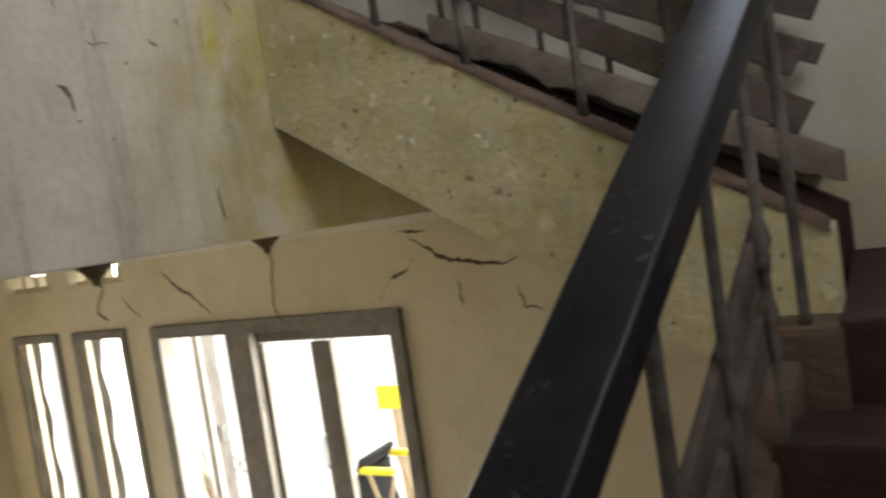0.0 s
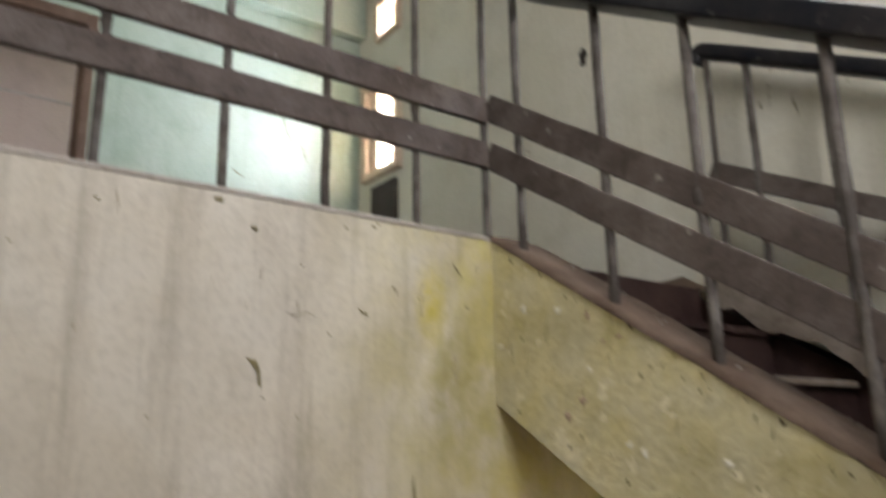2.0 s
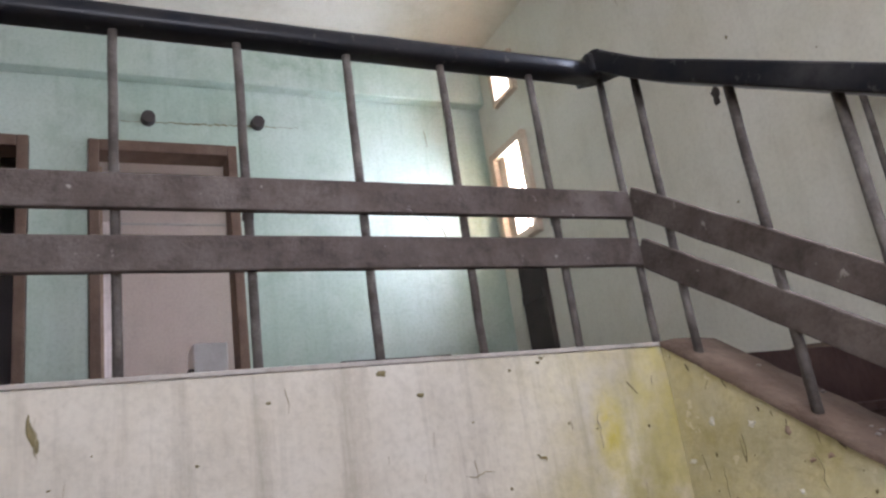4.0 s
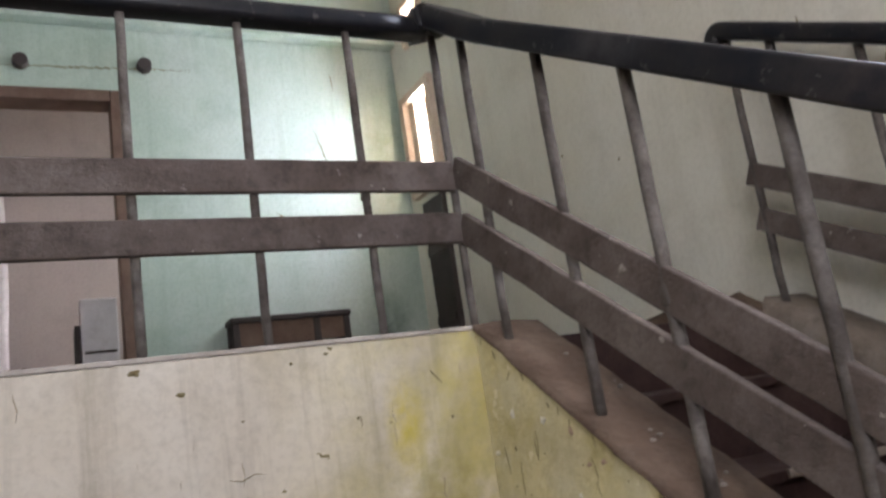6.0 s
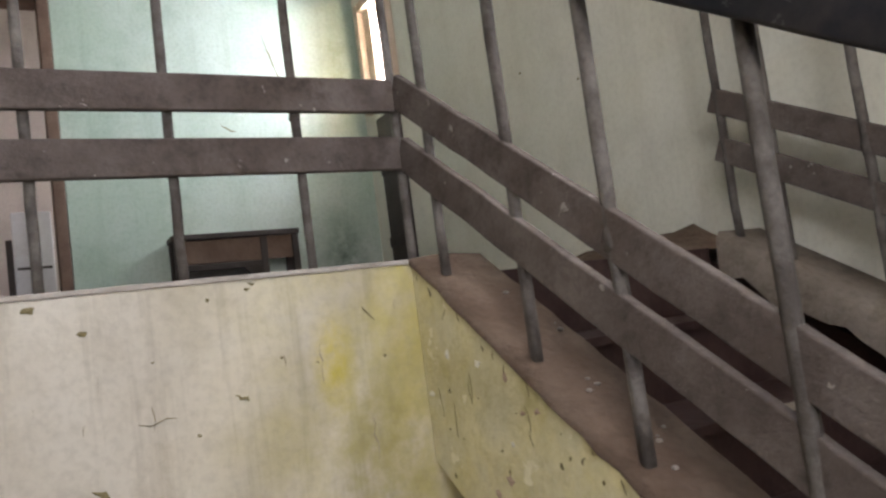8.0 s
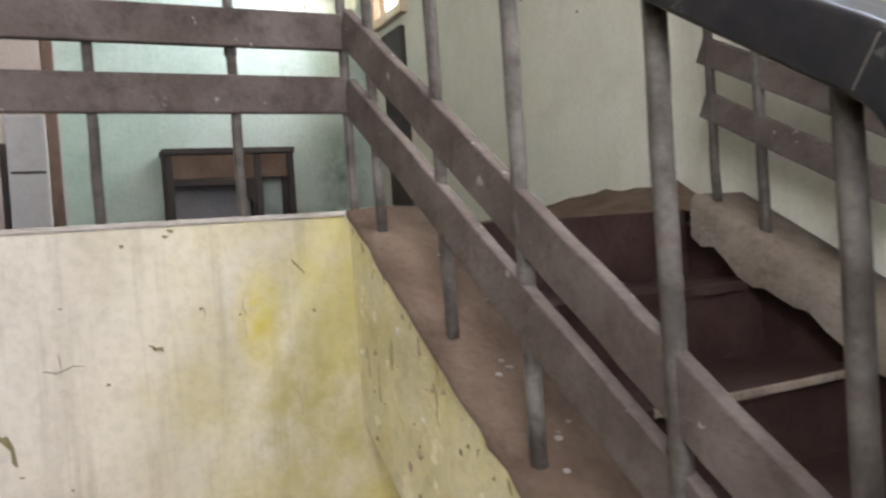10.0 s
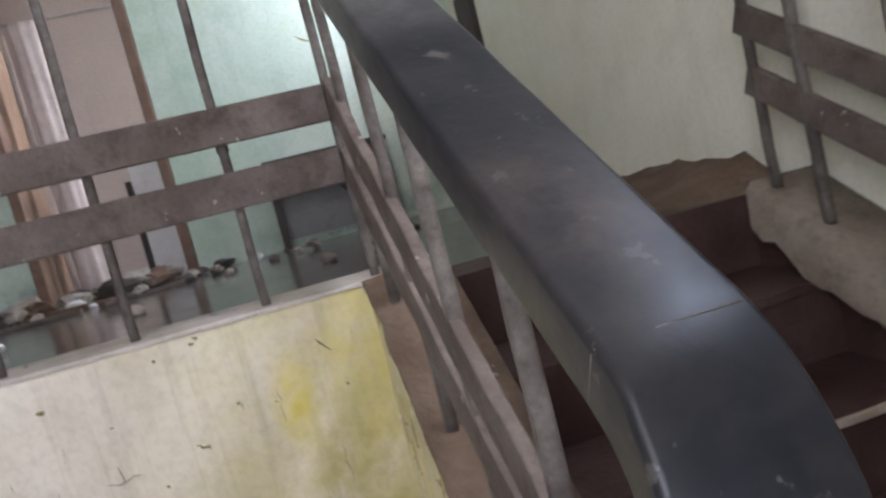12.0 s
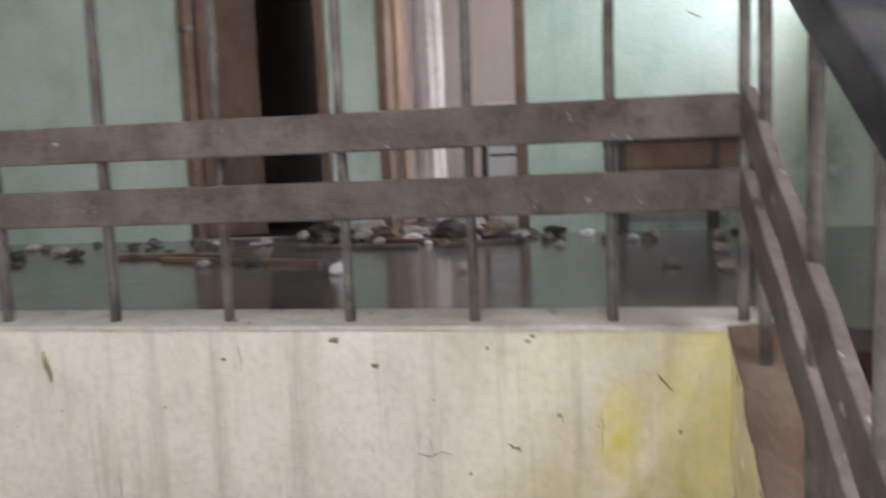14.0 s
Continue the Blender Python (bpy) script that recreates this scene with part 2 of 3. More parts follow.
def wall(name, axis, at, thick, u0, u1, z0, z1, holes, material, label):
    """A wall across x ('x') or y ('y') from at to at + thick, with real openings through it."""
    us = sorted({u0, u1, *[h[0] for h in holes], *[h[2] for h in holes]})
    vs = sorted({z0, z1, *[h[1] for h in holes], *[h[3] for h in holes]})
    bm = bmesh.new()
    verts = {}

    def vert(u, v, d):
        key = (u, v, d)
        if key not in verts:
            verts[key] = bm.verts.new((d, u, v) if axis == "x" else (u, d, v))
        return verts[key]

    def solid(i, j):
        if not (0 <= i < len(us) - 1 and 0 <= j < len(vs) - 1):
            return False
        cu, cv = (us[i] + us[i + 1]) / 2, (vs[j] + vs[j + 1]) / 2
        return not any(h[0] < cu < h[2] and h[1] < cv < h[3] for h in holes)

    d0, d1 = at, at + thick
    for i in range(len(us) - 1):
        for j in range(len(vs) - 1):
            if not solid(i, j):
                continue
            a, b, c, e = us[i], us[i + 1], vs[j], vs[j + 1]
            for d in (d0, d1):
                bm.faces.new([vert(a, c, d), vert(b, c, d), vert(b, e, d), vert(a, e, d)])
            for di, dj, p, q in ((-1, 0, (a, c), (a, e)), (1, 0, (b, c), (b, e)), (0, -1, (a, c), (b, c)), (0, 1, (a, e), (b, e))):
                if not solid(i + di, j + dj):
                    bm.faces.new([vert(*p, d0), vert(*q, d0), vert(*q, d1), vert(*p, d1)])
    return tagged(mesh_ob(name, bm, material), label, "wall", kind="structure")


def crack(name, surf, pts, width, parent, material=None, seed=1):
    """A thin jagged sliver on a wall. surf maps (u, v, proud) to a place."""
    rnd = random.Random(seed)
    bm = bmesh.new()
    dense = []
    for (a, b), (c, d) in zip(pts, pts[1:]):
        n = max(2, int(math.hypot(c - a, d - b) / .018))
        for k in range(n):
            f = k / n
            dense.append((a + (c - a) * f + rnd.uniform(-.006, .006), b + (d - b) * f + rnd.uniform(-.006, .006)))
    dense.append(pts[-1])
    rows = []
    for k, (u, v) in enumerate(dense):
        f = k / (len(dense) - 1)
        w = width * (.25 + math.sin(math.pi * min(max(f, .04), .96))) * rnd.uniform(.5, 1.2) / 2
        rows.append((bm.verts.new(surf(u - w * .7, v - w, .0025)), bm.verts.new(surf(u, v, .004)), bm.verts.new(surf(u + w * .7, v + w, .0025))))
    for r, s in zip(rows, rows[1:]):
        bm.faces.new((r[0], s[0], s[1], r[1]))
        bm.faces.new((r[1], s[1], s[2], r[2]))
    return part(name, bm, material or M_CRACK, parent)


def blot(name, surf, u, v, ru, rv, parent, material=None, seed=1):
    rnd = random.Random(seed)
    bm = bmesh.new()
    c = bm.verts.new(surf(u, v, .006))
    ring = []
    for k in range(12):
        a = math.tau * k / 12
        s = rnd.uniform(.55, 1.2)
        ring.append(bm.verts.new(surf(u + ru * s * math.cos(a), v + rv * s * math.sin(a), .002)))
    for k in range(12):
        bm.faces.new((c, ring[k], ring[(k + 1) % 12]))
    return part(name, bm, material or M_MARK, parent)


def on_fascia(u, v, d):
    return (d, u, v)


def on_stringer(u, v, d):
    return (u, -d, v)


def on_long_wall(u, v, d):
    return (u, 1.2 - d, v)


def on_green(u, v, d):
    return (-2.8 + d, u, v)


# ---- setting: floors, walls, ceilings ----
GZ, FZ, TOP, CEIL = -.35, 2.95, 3.0, 5.74
tagged(mesh_ob("ground", box((-400, -400, GZ - .3), (400, 400, GZ - .12)), M_GROUND), "pale dusty ground outside the building", "ground", kind="structure")
tagged(mesh_ob("floor", box((-4.2, -6.2, GZ - .12), (3.0, 1.4, GZ)), M_FLOOR), "grey cement floor of the ground storey", "floor", kind="structure")
tagged(mesh_ob("floor_upper", box((-6.0, -6.2, 2.8), (-.2, 1.2, FZ)), M_WET), "wet dark floor of the upper hall with puddles", "floor", kind="structure")
tagged(mesh_ob("ceiling", box((-6.0, -6.2, CEIL), (3.0, 1.4, CEIL + .15)), M_CEIL), "stained cream ceiling of the upper storey", "ceiling", kind="structure")
tagged(mesh_ob("ceiling_ground", box((-4.2, -6.2, 2.72), (-.2, 1.2, 2.796)), M_CEIL), "cream ceiling of the ground storey", "ceiling", kind="structure")

# The hole from x -3.95 is added, unseen, to admit the side-room fill.
wall_long = wall("wall_north", "y", 1.2, .2, -6.0, 3.0, GZ - .1, CEIL, [
    (-2.26, GZ, -.40, 1.68), (-3.05, .1, -2.5, 1.68), (-3.72, .1, -3.2, 1.68),
    (-3.0, 1.98, -2.46, 2.09), (-3.70, 1.98, -3.22, 2.09),
    (-2.59, 2.96, -2.29, 4.12), (-2.705, 4.17, -2.235, 4.90), (-2.55, 5.20, -2.23, 5.52), (-3.95, 3.9, -3.35, 4.95), (.45, 4.5, 1.6, 5.6)], M_CREAM, "cream painted long wall, cracked and stained")
wall_long.data.materials.append(M_CREAM_LOW)
for p in wall_long.data.polygons:
    if p.center.z < 2.13:
        p.material_index = 1
wall("wall_west_ground", "x", -4.2, .2, -6.2, 1.2, GZ - .1, 2.72, [(.1, .1, .42, 1.68), (.5, .1, .62, 1.66), (.68, .1, .8, 1.66), (.86, .1, .98, 1.66), (-.9, .1, -.1, 1.68)], M_CREAM_LOW, "cream end wall with slit windows")
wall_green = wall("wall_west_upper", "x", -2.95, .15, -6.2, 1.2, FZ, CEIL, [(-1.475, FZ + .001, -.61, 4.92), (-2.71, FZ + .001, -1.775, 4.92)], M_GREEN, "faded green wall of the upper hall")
wall("wall_room_back", "x", -4.3, .2, -1.55, 1.2, FZ, CEIL, [], M_PINK, "dull pinkish wall of a side room")
wall("wall_room_between", "y", -1.65, .1, -5.2, -2.95, FZ, CEIL, [], M_PINK, "dull pinkish partition between side rooms")
wall("wall_south", "y", -6.4, .2, -6.0, 3.0, GZ - .1, CEIL, [], M_CREAM, "plain cream wall")
# The opening is added out of view, for the fill lamp behind it.
wall("wall_east", "x", 2.8, .2, -6.2, 1.2, GZ - .1, CEIL, [(-1.9, 3.1, -.3, 4.7)], M_CREAM, "plain cream stair wall")
wall("wall_far_west", "x", -6.2, .2, -6.2, 1.4, FZ - .2, CEIL, [], M_PINK, "plain wall")

fascia = tagged(mesh_ob("wall_fascia", box((-.2, -6.2, 2.13), (0, .2, TOP - .012), .006), M_FASCIA), "deep cream plastered edge beam, streaked and yellowed", "beam", kind="structure")
tagged(mesh_ob("wall_fascia_rear", box((-.2, .2, 2.13), (0, 1.198, 2.74)), M_FASCIA), "cream edge beam under the stair head", "beam", kind="structure")
tagged(mesh_ob("trim_kerb", box((-.21, -6.2, TOP - .012), (.004, .21, TOP), .003), M_KERB), "dusty kerb along the landing edge", "kerb", kind="structure")
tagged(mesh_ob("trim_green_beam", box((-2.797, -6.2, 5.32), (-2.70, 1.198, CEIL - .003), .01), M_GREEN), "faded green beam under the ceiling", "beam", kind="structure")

# ---- staircase ----
S = .64


def stringer_top(x):
    return TOP - S * x


staircase = thing("staircase", "quarter-turn concrete stair with dark red dusty steps", "staircase", kind="structure")
loop = [(0.002, 0, TOP - .004), (1.63, 0, stringer_top(1.63)), (1.63, 0, 1.76), (1.60, 0, stringer_top(1.6) - .505), (.002, 0, TOP - .505)]
bm = prism(loop, (0, .2, 0))
part("inner_stringer", bm, M_STRINGER, staircase, "mouldy yellow plaster stair side with peeling paint")
bm = bmesh.new()
rnd = random.Random(4)
cols = []
for i in range(41):
    x = .006 + 1.62 * i / 40
    cols.append([bm.verts.new((x, y + (rnd.uniform(-.006, .004) if y < 0 else 0), stringer_top(x) + h + (rnd.uniform(-.003, .003) if h > .005 else 0)))
                 for y, h in ((-.004, -.012), (-.003, .004), (.06, .012), (.13, .012), (.205, .006), (.206, -.02))])
for a, b in zip(cols, cols[1:]):
    for k in range(5):
        bm.faces.new((a[k], b[k], b[k + 1], a[k + 1]))
part("inner_ledge", bm, M_DUST, staircase, "brown dusty ledge on the stair side", True)
RISE, TREAD = (FZ - 1.76) / 6, .27
for k in range(1, 6):
    z, x = FZ - RISE * k, TREAD * k
    part("step", prism([(x - TREAD, .2, z - .022), (x, .2, z - .022), (x, .2, z - .24), (x - TREAD, .2, z - .09)], (0, .86, 0)), M_STEP, staircase)
    rn = random.Random(k)
    bm = bmesh.new()
    top = []
    for i in range(15):
        y = .202 + .856 * i / 14
        e = x + .028 + rn.uniform(-.012, .004)
        top.append([bm.verts.new(p) for p in ((x - TREAD + .003, y, z), (e - .05, y, z + rn.uniform(-.002, .003)), (e, y, z - .004), (e, y, z - .026), (x - .02, y, z - .026))])
    for a, b in zip(top, top[1:]):
        for q in range(4):
            bm.faces.new((a[q], b[q], b[q + 1], a[q + 1]))
    part("tread", bm, M_STEP, staircase, "dark red tread")
    if k > 1:
        a, b = (.3, .78) if k % 2 else (.42, 1.0)
        part("nosing", sweep(between((x + .027, a, z - .012), (x + .026, b, z - .012), 14), .012, .02, .004, .006), M_NOSE, staircase, "pale worn step edge")
part("step", box((-.2, .205, FZ - RISE - .05), (.004, 1.06, FZ - .002)), M_STEP, staircase)
part("outer_side", prism([(.0, 1.062, stringer_top(0) - .5), (1.63, 1.062, stringer_top(1.63) - .5), (1.63, 1.062, 1.94), (0, 1.062, 2.91)], (0, .134, 0)), M_STEP, staircase)
bm = bmesh.new()
rn = random.Random(12)
ks = []
for i in range(37):
    x = .1 + 1.53 * i / 36
    z = 3.045 - .56 * x
    w = rn.uniform(-.005, .005)
    ks.append([bm.verts.new(q) for q in ((x, .985 + w, z - .12 + .035 * noise.noise(Vector((x * 9, 2, 0))) + rn.uniform(-.014, .014)), (x, .99 + w, z - .02), (x, 1.01, z + rn.uniform(-.004, .006)), (x, 1.197, z), (x, 1.198, z - .12))])
for a, b in zip(ks, ks[1:]):
    for q in range(4):
        bm.faces.new((a[q], b[q], b[q + 1], a[q + 1]))
part("outer_kerb", bm, M_LEDGE, staircase, "dusty sloping kerb beside the wall", True)
part("soffit", prism([(.0, .2, TOP - .56), (1.63, .2, stringer_top(1.63) - .56), (1.63, .2, stringer_top(1.63) - .42), (.0, .2, TOP - .42)], (0, .86, 0)), M_CREAM, staircase)
part("landing", box((1.625, -.1, 1.5), (2.8, 1.198, 1.76), .01), M_STEP, staircase, "dark red quarter landing")
part("landing_pier", box((1.42, -.16, GZ), (1.632, .2, 1.757), .02), M_DUST, staircase, "brown flaking pier under the stair side")
for k in range(1, 11):
    z, y = 1.76 - .192 * k, -.1 - .26 * (k - 1)
    xl, xr = 1.56 + .18 * y, 1.56 + .18 * (y - .26)
    part("step", prism([(xl, y, z - .4), (2.8, y, z - .4), (2.8, y - .28, z - .4), (xr, y - .28, z - .4)], (0, 0, .4), bevel=.012), M_STEP, staircase)
LS = .74
bm = bmesh.new()
pts = []
for y in (-.12, -2.7):
    x, z = 1.47 + .18 * y, 1.80 + LS * y
    pts.append([(x - .06, y, z - .45), (x + .1, y, z - .45), (x + .1, y, z), (x - .06, y, z)])
va, vb = [[bm.verts.new(p) for p in q] for q in pts]
bm.faces.new(va), bm.faces.new(vb[::-1])
for i in range(4):
    bm.faces.new((va[i], vb[i], vb[(i + 1) % 4], va[(i + 1) % 4]))
part("lower_stringer", bm, M_DUST, staircase, "brown dusty side of the lower flight")
rnd = random.Random(9)
for i in range(16):
    u, v = 1.46 + rnd.gauss(0, .03), 1.66 + rnd.gauss(0, .035)
    blot("lime_flake", lambda a, b, d: (a, -.16 - d, b), u, v, rnd.uniform(.004, .012), rnd.uniform(.004, .012), staircase, M_FLAKE, i)

# ---- railings ----
IY = .035


def rail_top(x):
    return 3.94 - .623 * x


def baluster(name, p, q, parent, seed=0, r=.013):
    rnd = random.Random(seed)
    bm = bmesh.new()
    pts = between(p, q, 9)
    pts = [v + Vector((rnd.uniform(-.0012, .0012), rnd.uniform(-.0012, .0012), 0)) for v in pts]
    sweep(pts, r * 2, r * 2 * rnd.uniform(.85, 1.1), r * .7, bm=bm)
    if seed % 3 == 1:
        c = pts[4]
        bmesh.ops.create_icosphere(bm, subdivisions=1, radius=r * 1.5, matrix=Matrix.Translation(c) @ Matrix.Diagonal((1, 1, 1.9, 1)))
    return part(name, bm, M_POST, parent, smooth=True)


landing_railing = thing("landing_railing", "level railing with black handrail and dusty brown boards", "railing", at=(0, 0, 0))
part("handrail", sweep(between((-.05, -6.1, 3.903), (-.05, .0, 3.908), 40), .085, .056, .018, .004, steps=3), M_RAIL, landing_railing, "glossy black level handrail", True)
for z in (3.436, 3.283):
    part("rail_board", sweep(between((-.03, -6.1, z), (-.03, .02, z), 60), .024, .088, .004, .003), M_BOARD, landing_railing)
ys = [.035, -.24, -.548, -.842, -1.145] + [-1.45 - .302 * i for i in range(15)]
for i, y in enumerate(ys):
    baluster("baluster", (-.055, y, TOP - .002), (-.055, y, 3.89), landing_railing, i, .0115)

stair_railing = thing("stair_railing", "sloping railing with curved black handrail and brown boards", "railing")
RP = [(-.05, -.03, 3.915), (-.04, .01, 3.925), (.0, .035, 3.925), (.05, .04, 3.892)]
RP += [(x, .046 + .010 * x, rail_top(x) - .035) for x in (.2, .4, .6, .8, 1.0, 1.2, 1.30, 1.36)]
RP += [(1.399, .060, 3.018), (1.445, .053, 2.95), (1.489, .030, 2.866), (1.523, -.015, 2.782), (1.543, -.085, 2.70), (1.549, -.17, 2.615)]
LRA, LRB = Vector((1.590, 0, 2.735)), Vector((1.327, -1.5, 1.635))


def low_rail(y):
    f = (y - LRA.y) / (LRB.y - LRA.y)
    return LRA.lerp(LRB, f)


RP += [tuple(low_rail(y)) for y in (-.3, -.5, -.7, -.95, -1.2, -1.5, -1.9, -2.3, -2.6)]


def smooth_path(pts, n=5):
    pts = [Vector(p) for p in pts]
    out = []
    for i in range(len(pts) - 1):
        p0, p1, p2, p3 = pts[max(i - 1, 0)], pts[i], pts[i + 1], pts[min(i + 2, len(pts) - 1)]
        for k in range(n):
            t = k / n
            out.append(.5 * ((2 * p1) + (p2 - p0) * t + (2 * p0 - 5 * p1 + 4 * p2 - p3) * t * t + (3 * p1 - p0 - 3 * p2 + p3) * t ** 3))
    return out + [pts[-1]]


part("handrail", sweep(smooth_path(RP), .128, .066, .009, .0015, steps=4), M_RAIL, stair_railing, "wide glossy black handrail with worn patches", True)
part("seam", sweep([(1.359, .0596, 3.0585), (1.3604, .0596, 3.0576)], .1284, .0664, .009), M_POST, stair_railing, "pale joint line in the handrail")
part("seam", sweep([(1.4885, .0304, 2.867), (1.4892, .0298, 2.8655)], .1284, .0664, .009), M_POST, stair_railing, "pale joint line in the handrail")
for z0, fall in ((3.453, .672), (3.285, .655)):
    pts = between((-.03, IY, z0), (1.60, IY + .02, z0 - fall * 1.62), 34)
    part("rail_board", sweep(pts, .024, .086, .004, .004), M_BOARD, stair_railing)
for drop in (.53, .685):
    pts = [low_rail(y) - Vector((.03, 0, drop)) for y in [-.28 - .12 * i for i in range(20)]]
    part("rail_board", sweep(pts, .024, .077, .004, .003), M_BOARD, stair_railing)
for i, x in enumerate((.095, .432, .72, 1.054, 1.305)):
    baluster("baluster", (x, IY + .012, stringer_top(x) + .004), (x, IY + .008, rail_top(x) - .05), stair_railing, (0, 3, 1, 0, 2)[i], .014 if i > 1 else .012)
for i, y in enumerate((-.12, -.36, -.62, -.9, -1.18, -1.46, -1.74, -2.02)):
    p = low_rail(y)
    baluster("baluster", (p.x - .01, y, 1.79 + LS * y), (p.x - .01, y, p.z - .02), stair_railing, i, .014)

wall_railing = thing("wall_side_railing", "sloping railing beside the cream wall, dusty brown boards", "railing")
OY = 1.055
pts = [(.10, OY, 3.86), (.13, OY, 3.90), (.2, OY, 3.87)] + [(x, OY, 3.98 - .55 * x) for x in (.4, .8, 1.2, 1.55)] + [(1.63, OY, 3.05), (1.66, OY, 2.95)]
part("handrail", sweep(smooth_path(pts), .09, .06, .018, .001, steps=3), M_RAIL, wall_railing, "black handrail with a rounded end", True)
for z0 in (3.46, 3.305):
    part("rail_board", sweep(between((.115, OY, z0 - .06), (1.6, OY, z0 - .52 * 1.6), 20), .022, .075, .004, .003), M_BOARD, wall_railing)
for i, x in enumerate((.138, .304, .58, .85, 1.12, 1.42)):
    baluster("baluster", (x, OY, 3.04 - .56 * x), (x, OY, 3.965 - .55 * x), wall_railing, i + 2)


# ---- ground storey door and windows ----
def frame_bars(name, parent, x0, x1, z0, z1, y0, y1, w, material, sill=True):
    for a, b in (((x0, y0, z0), (x0 + w, y1, z1)), ((x1 - w, y0, z0), (x1, y1, z1)), ((x0 + w, y0, z1 - w), (x1 - w, y1, z1))):
        part(name, box(a, b, .006), material, parent)
    if sill:
        part("window_sill", box((x0 + w, y0, z0), (x1 - w, y1, z0 + w), .006), material, parent)


door1 = thing("door_1", "grey timber double door with tall glazed openings", "door", kind="structure")
frame_bars("door_frame", door1, -2.255, -.405, GZ, 1.675, 1.17, 1.29, .075, M_FRAME, False)
part("mullion", box((-1.63, 1.175, GZ), (-1.44, 1.27, 1.60), .006), M_FRAME, door1)
leaf = part("door_leaf", box((-1.44, 1.24, 1.53), (-.48, 1.29, 1.60), .005), M_FRAME, door1)
for a, b in ((-1.44, -1.41), (-1.06, -.92), (-.50, -.48)):
    part("door_stile", box((a, 1.24, GZ), (b, 1.29, 1.52), .005), M_FRAME, door1)
part("door_rail", box((-1.3, 1.24, GZ), (-.5, 1.29, .1), .005), M_FRAME, door1)
part("handle", sweep(smooth_path([(-1.045, 1.235, 1.0), (-1.04, 1.20, .97), (-1.04, 1.2, .84), (-1.045, 1.235, .8)]), .012, .012, .005), M_METAL, door1, "thin steel pull handle")
open_leaf = part("open_leaf", prism([(-2.18, 1.415, GZ), (-2.42, 1.78, GZ), (-2.385, 1.80, GZ), (-2.145, 1.435, GZ)], (0, 0, 1.94), bevel=.004), M_FRAME, door1, "grey door leaf standing ajar")
part("lock", box((-2.26, 1.545, .82), (-2.19, 1.60, .93), .01), M_METAL, door1, "small steel lock")

for nm, x0, x1, seed in (("window_1", -3.045, -2.505, 1), ("window_2", -3.715, -3.205, 2)):
    w = thing(nm, "narrow tall window with grey frame and torn curtain", "window", kind="structure")
    frame_bars("window_frame", w, x0, x1, .105, 1.675, 1.18, 1.25, .055, M_FRAME)
    rnd = random.Random(seed)
    bm = bmesh.new()
    grid = []
    for i in range(9):
        grid.append([bm.verts.new((x0 + .06 + (.12 + .02 * math.sin(j * .8 + seed)) * i / 8, 1.28 + .02 * math.sin(i * 2.1) + rnd.uniform(-.004, .004), .17 + 1.44 * j / 24)) for j in range(25)])
    for a, b in zip(grid, grid[1:]):
        for j in range(24):
            bm.faces.new((a[j], b[j], b[j + 1], a[j + 1]))
    part("curtain", bm, M_CURTAIN, w, "grey torn curtain strip", True)
    part("pane", box((x0 + .06, 1.355, .165), (x1 - .06, 1.36, 1.615)), M_GLASS, w).visible_shadow = False
for nm, x0, x1 in (("window_3", -2.995, -2.465), ("window_4", -3.695, -3.225)):
    w = thing(nm, "small ventilation slot with broken lattice above a window", "vent", kind="structure")
    for k in range(3):
        x = x0 + (x1 - x0) * (.18 + .3 * k)
        part("slat", box((x, 1.26, 1.985), (x + .05, 1.33, 2.085), .004), M_CREAM_LOW, w)
    part("slat", box((x0 + .005, 1.25, 1.985), (x1 - .005, 1.36, 2.01), .004), M_CREAM_LOW, w)
w = thing("window_5", "greenish timber window in the end wall", "window", kind="structure")
for y0, y1 in ((-.9, -.1), (.1, .42)):
    for a, b in (((-4.15, y0, .1), (-4.03, y0 + .06, 1.68)), ((-4.15, y1 - .06, .1), (-4.03, y1, 1.68)), ((-4.15, y0 + .06, 1.62), (-4.03, y1 - .06, 1.68)), ((-4.15, y0 + .06, 1.3), (-4.03, y1 - .06, 1.36))):
        part("window_frame", box(a, b, .005), M_FRAME, w)

# ---- upper storey openings ----
w = thing("window_6", "pale peach timber window above a dark shut panel", "window", kind="structure")
frame_bars("window_frame", w, -2.70, -2.24, 4.175, 4.895, 1.16, 1.37, .055, M_PALEFRAME)
part("mullion", box((-2.49, 1.25, 4.23), (-2.46, 1.3, 4.84), .004), M_PALEFRAME, w)
part("casement", box((-2.645, 1.20, 4.23), (-2.555, 1.34, 4.84), .006), M_PALEFRAME, w)
for z in (4.36, 4.51, 4.66):
    part("glazing_bar", box((-2.46, 1.26, z), (-2.295, 1.285, z + .014), .003), M_PALEFRAME, w)
panel = part("shut_panel", box((-2.585, 1.17, FZ), (-2.295, 1.23, 4.115), .008), M_DARK, w, "dark shut door panel")
for z in (3.3, 3.75):
    part("ledge", box((-2.57, 1.155, z), (-2.31, 1.168, z + .06), .004), M_DARK, panel)
w = thing("window_7", "small bright fanlight opening near the ceiling", "window", kind="structure")
frame_bars("window_frame", w, -2.545, -2.235, 5.205, 5.515, 1.17, 1.37, .04, M_PALEFRAME)
part("mullion", box((-2.40, 1.24, 5.245), (-2.375, 1.3, 5.475), .003), M_PALEFRAME, w)
w = thing("window_8", "high stair window with pale frame", "window", kind="structure")
frame_bars("window_frame", w, .455, 1.595, 4.505, 5.595, 1.2, 1.38, .05, M_PALEFRAME)
# Unseen window, added around the opening that admits the east fill.
w = thing("fill_window", "unseen timber window added in the stair wall for fill light", "window", kind="structure")
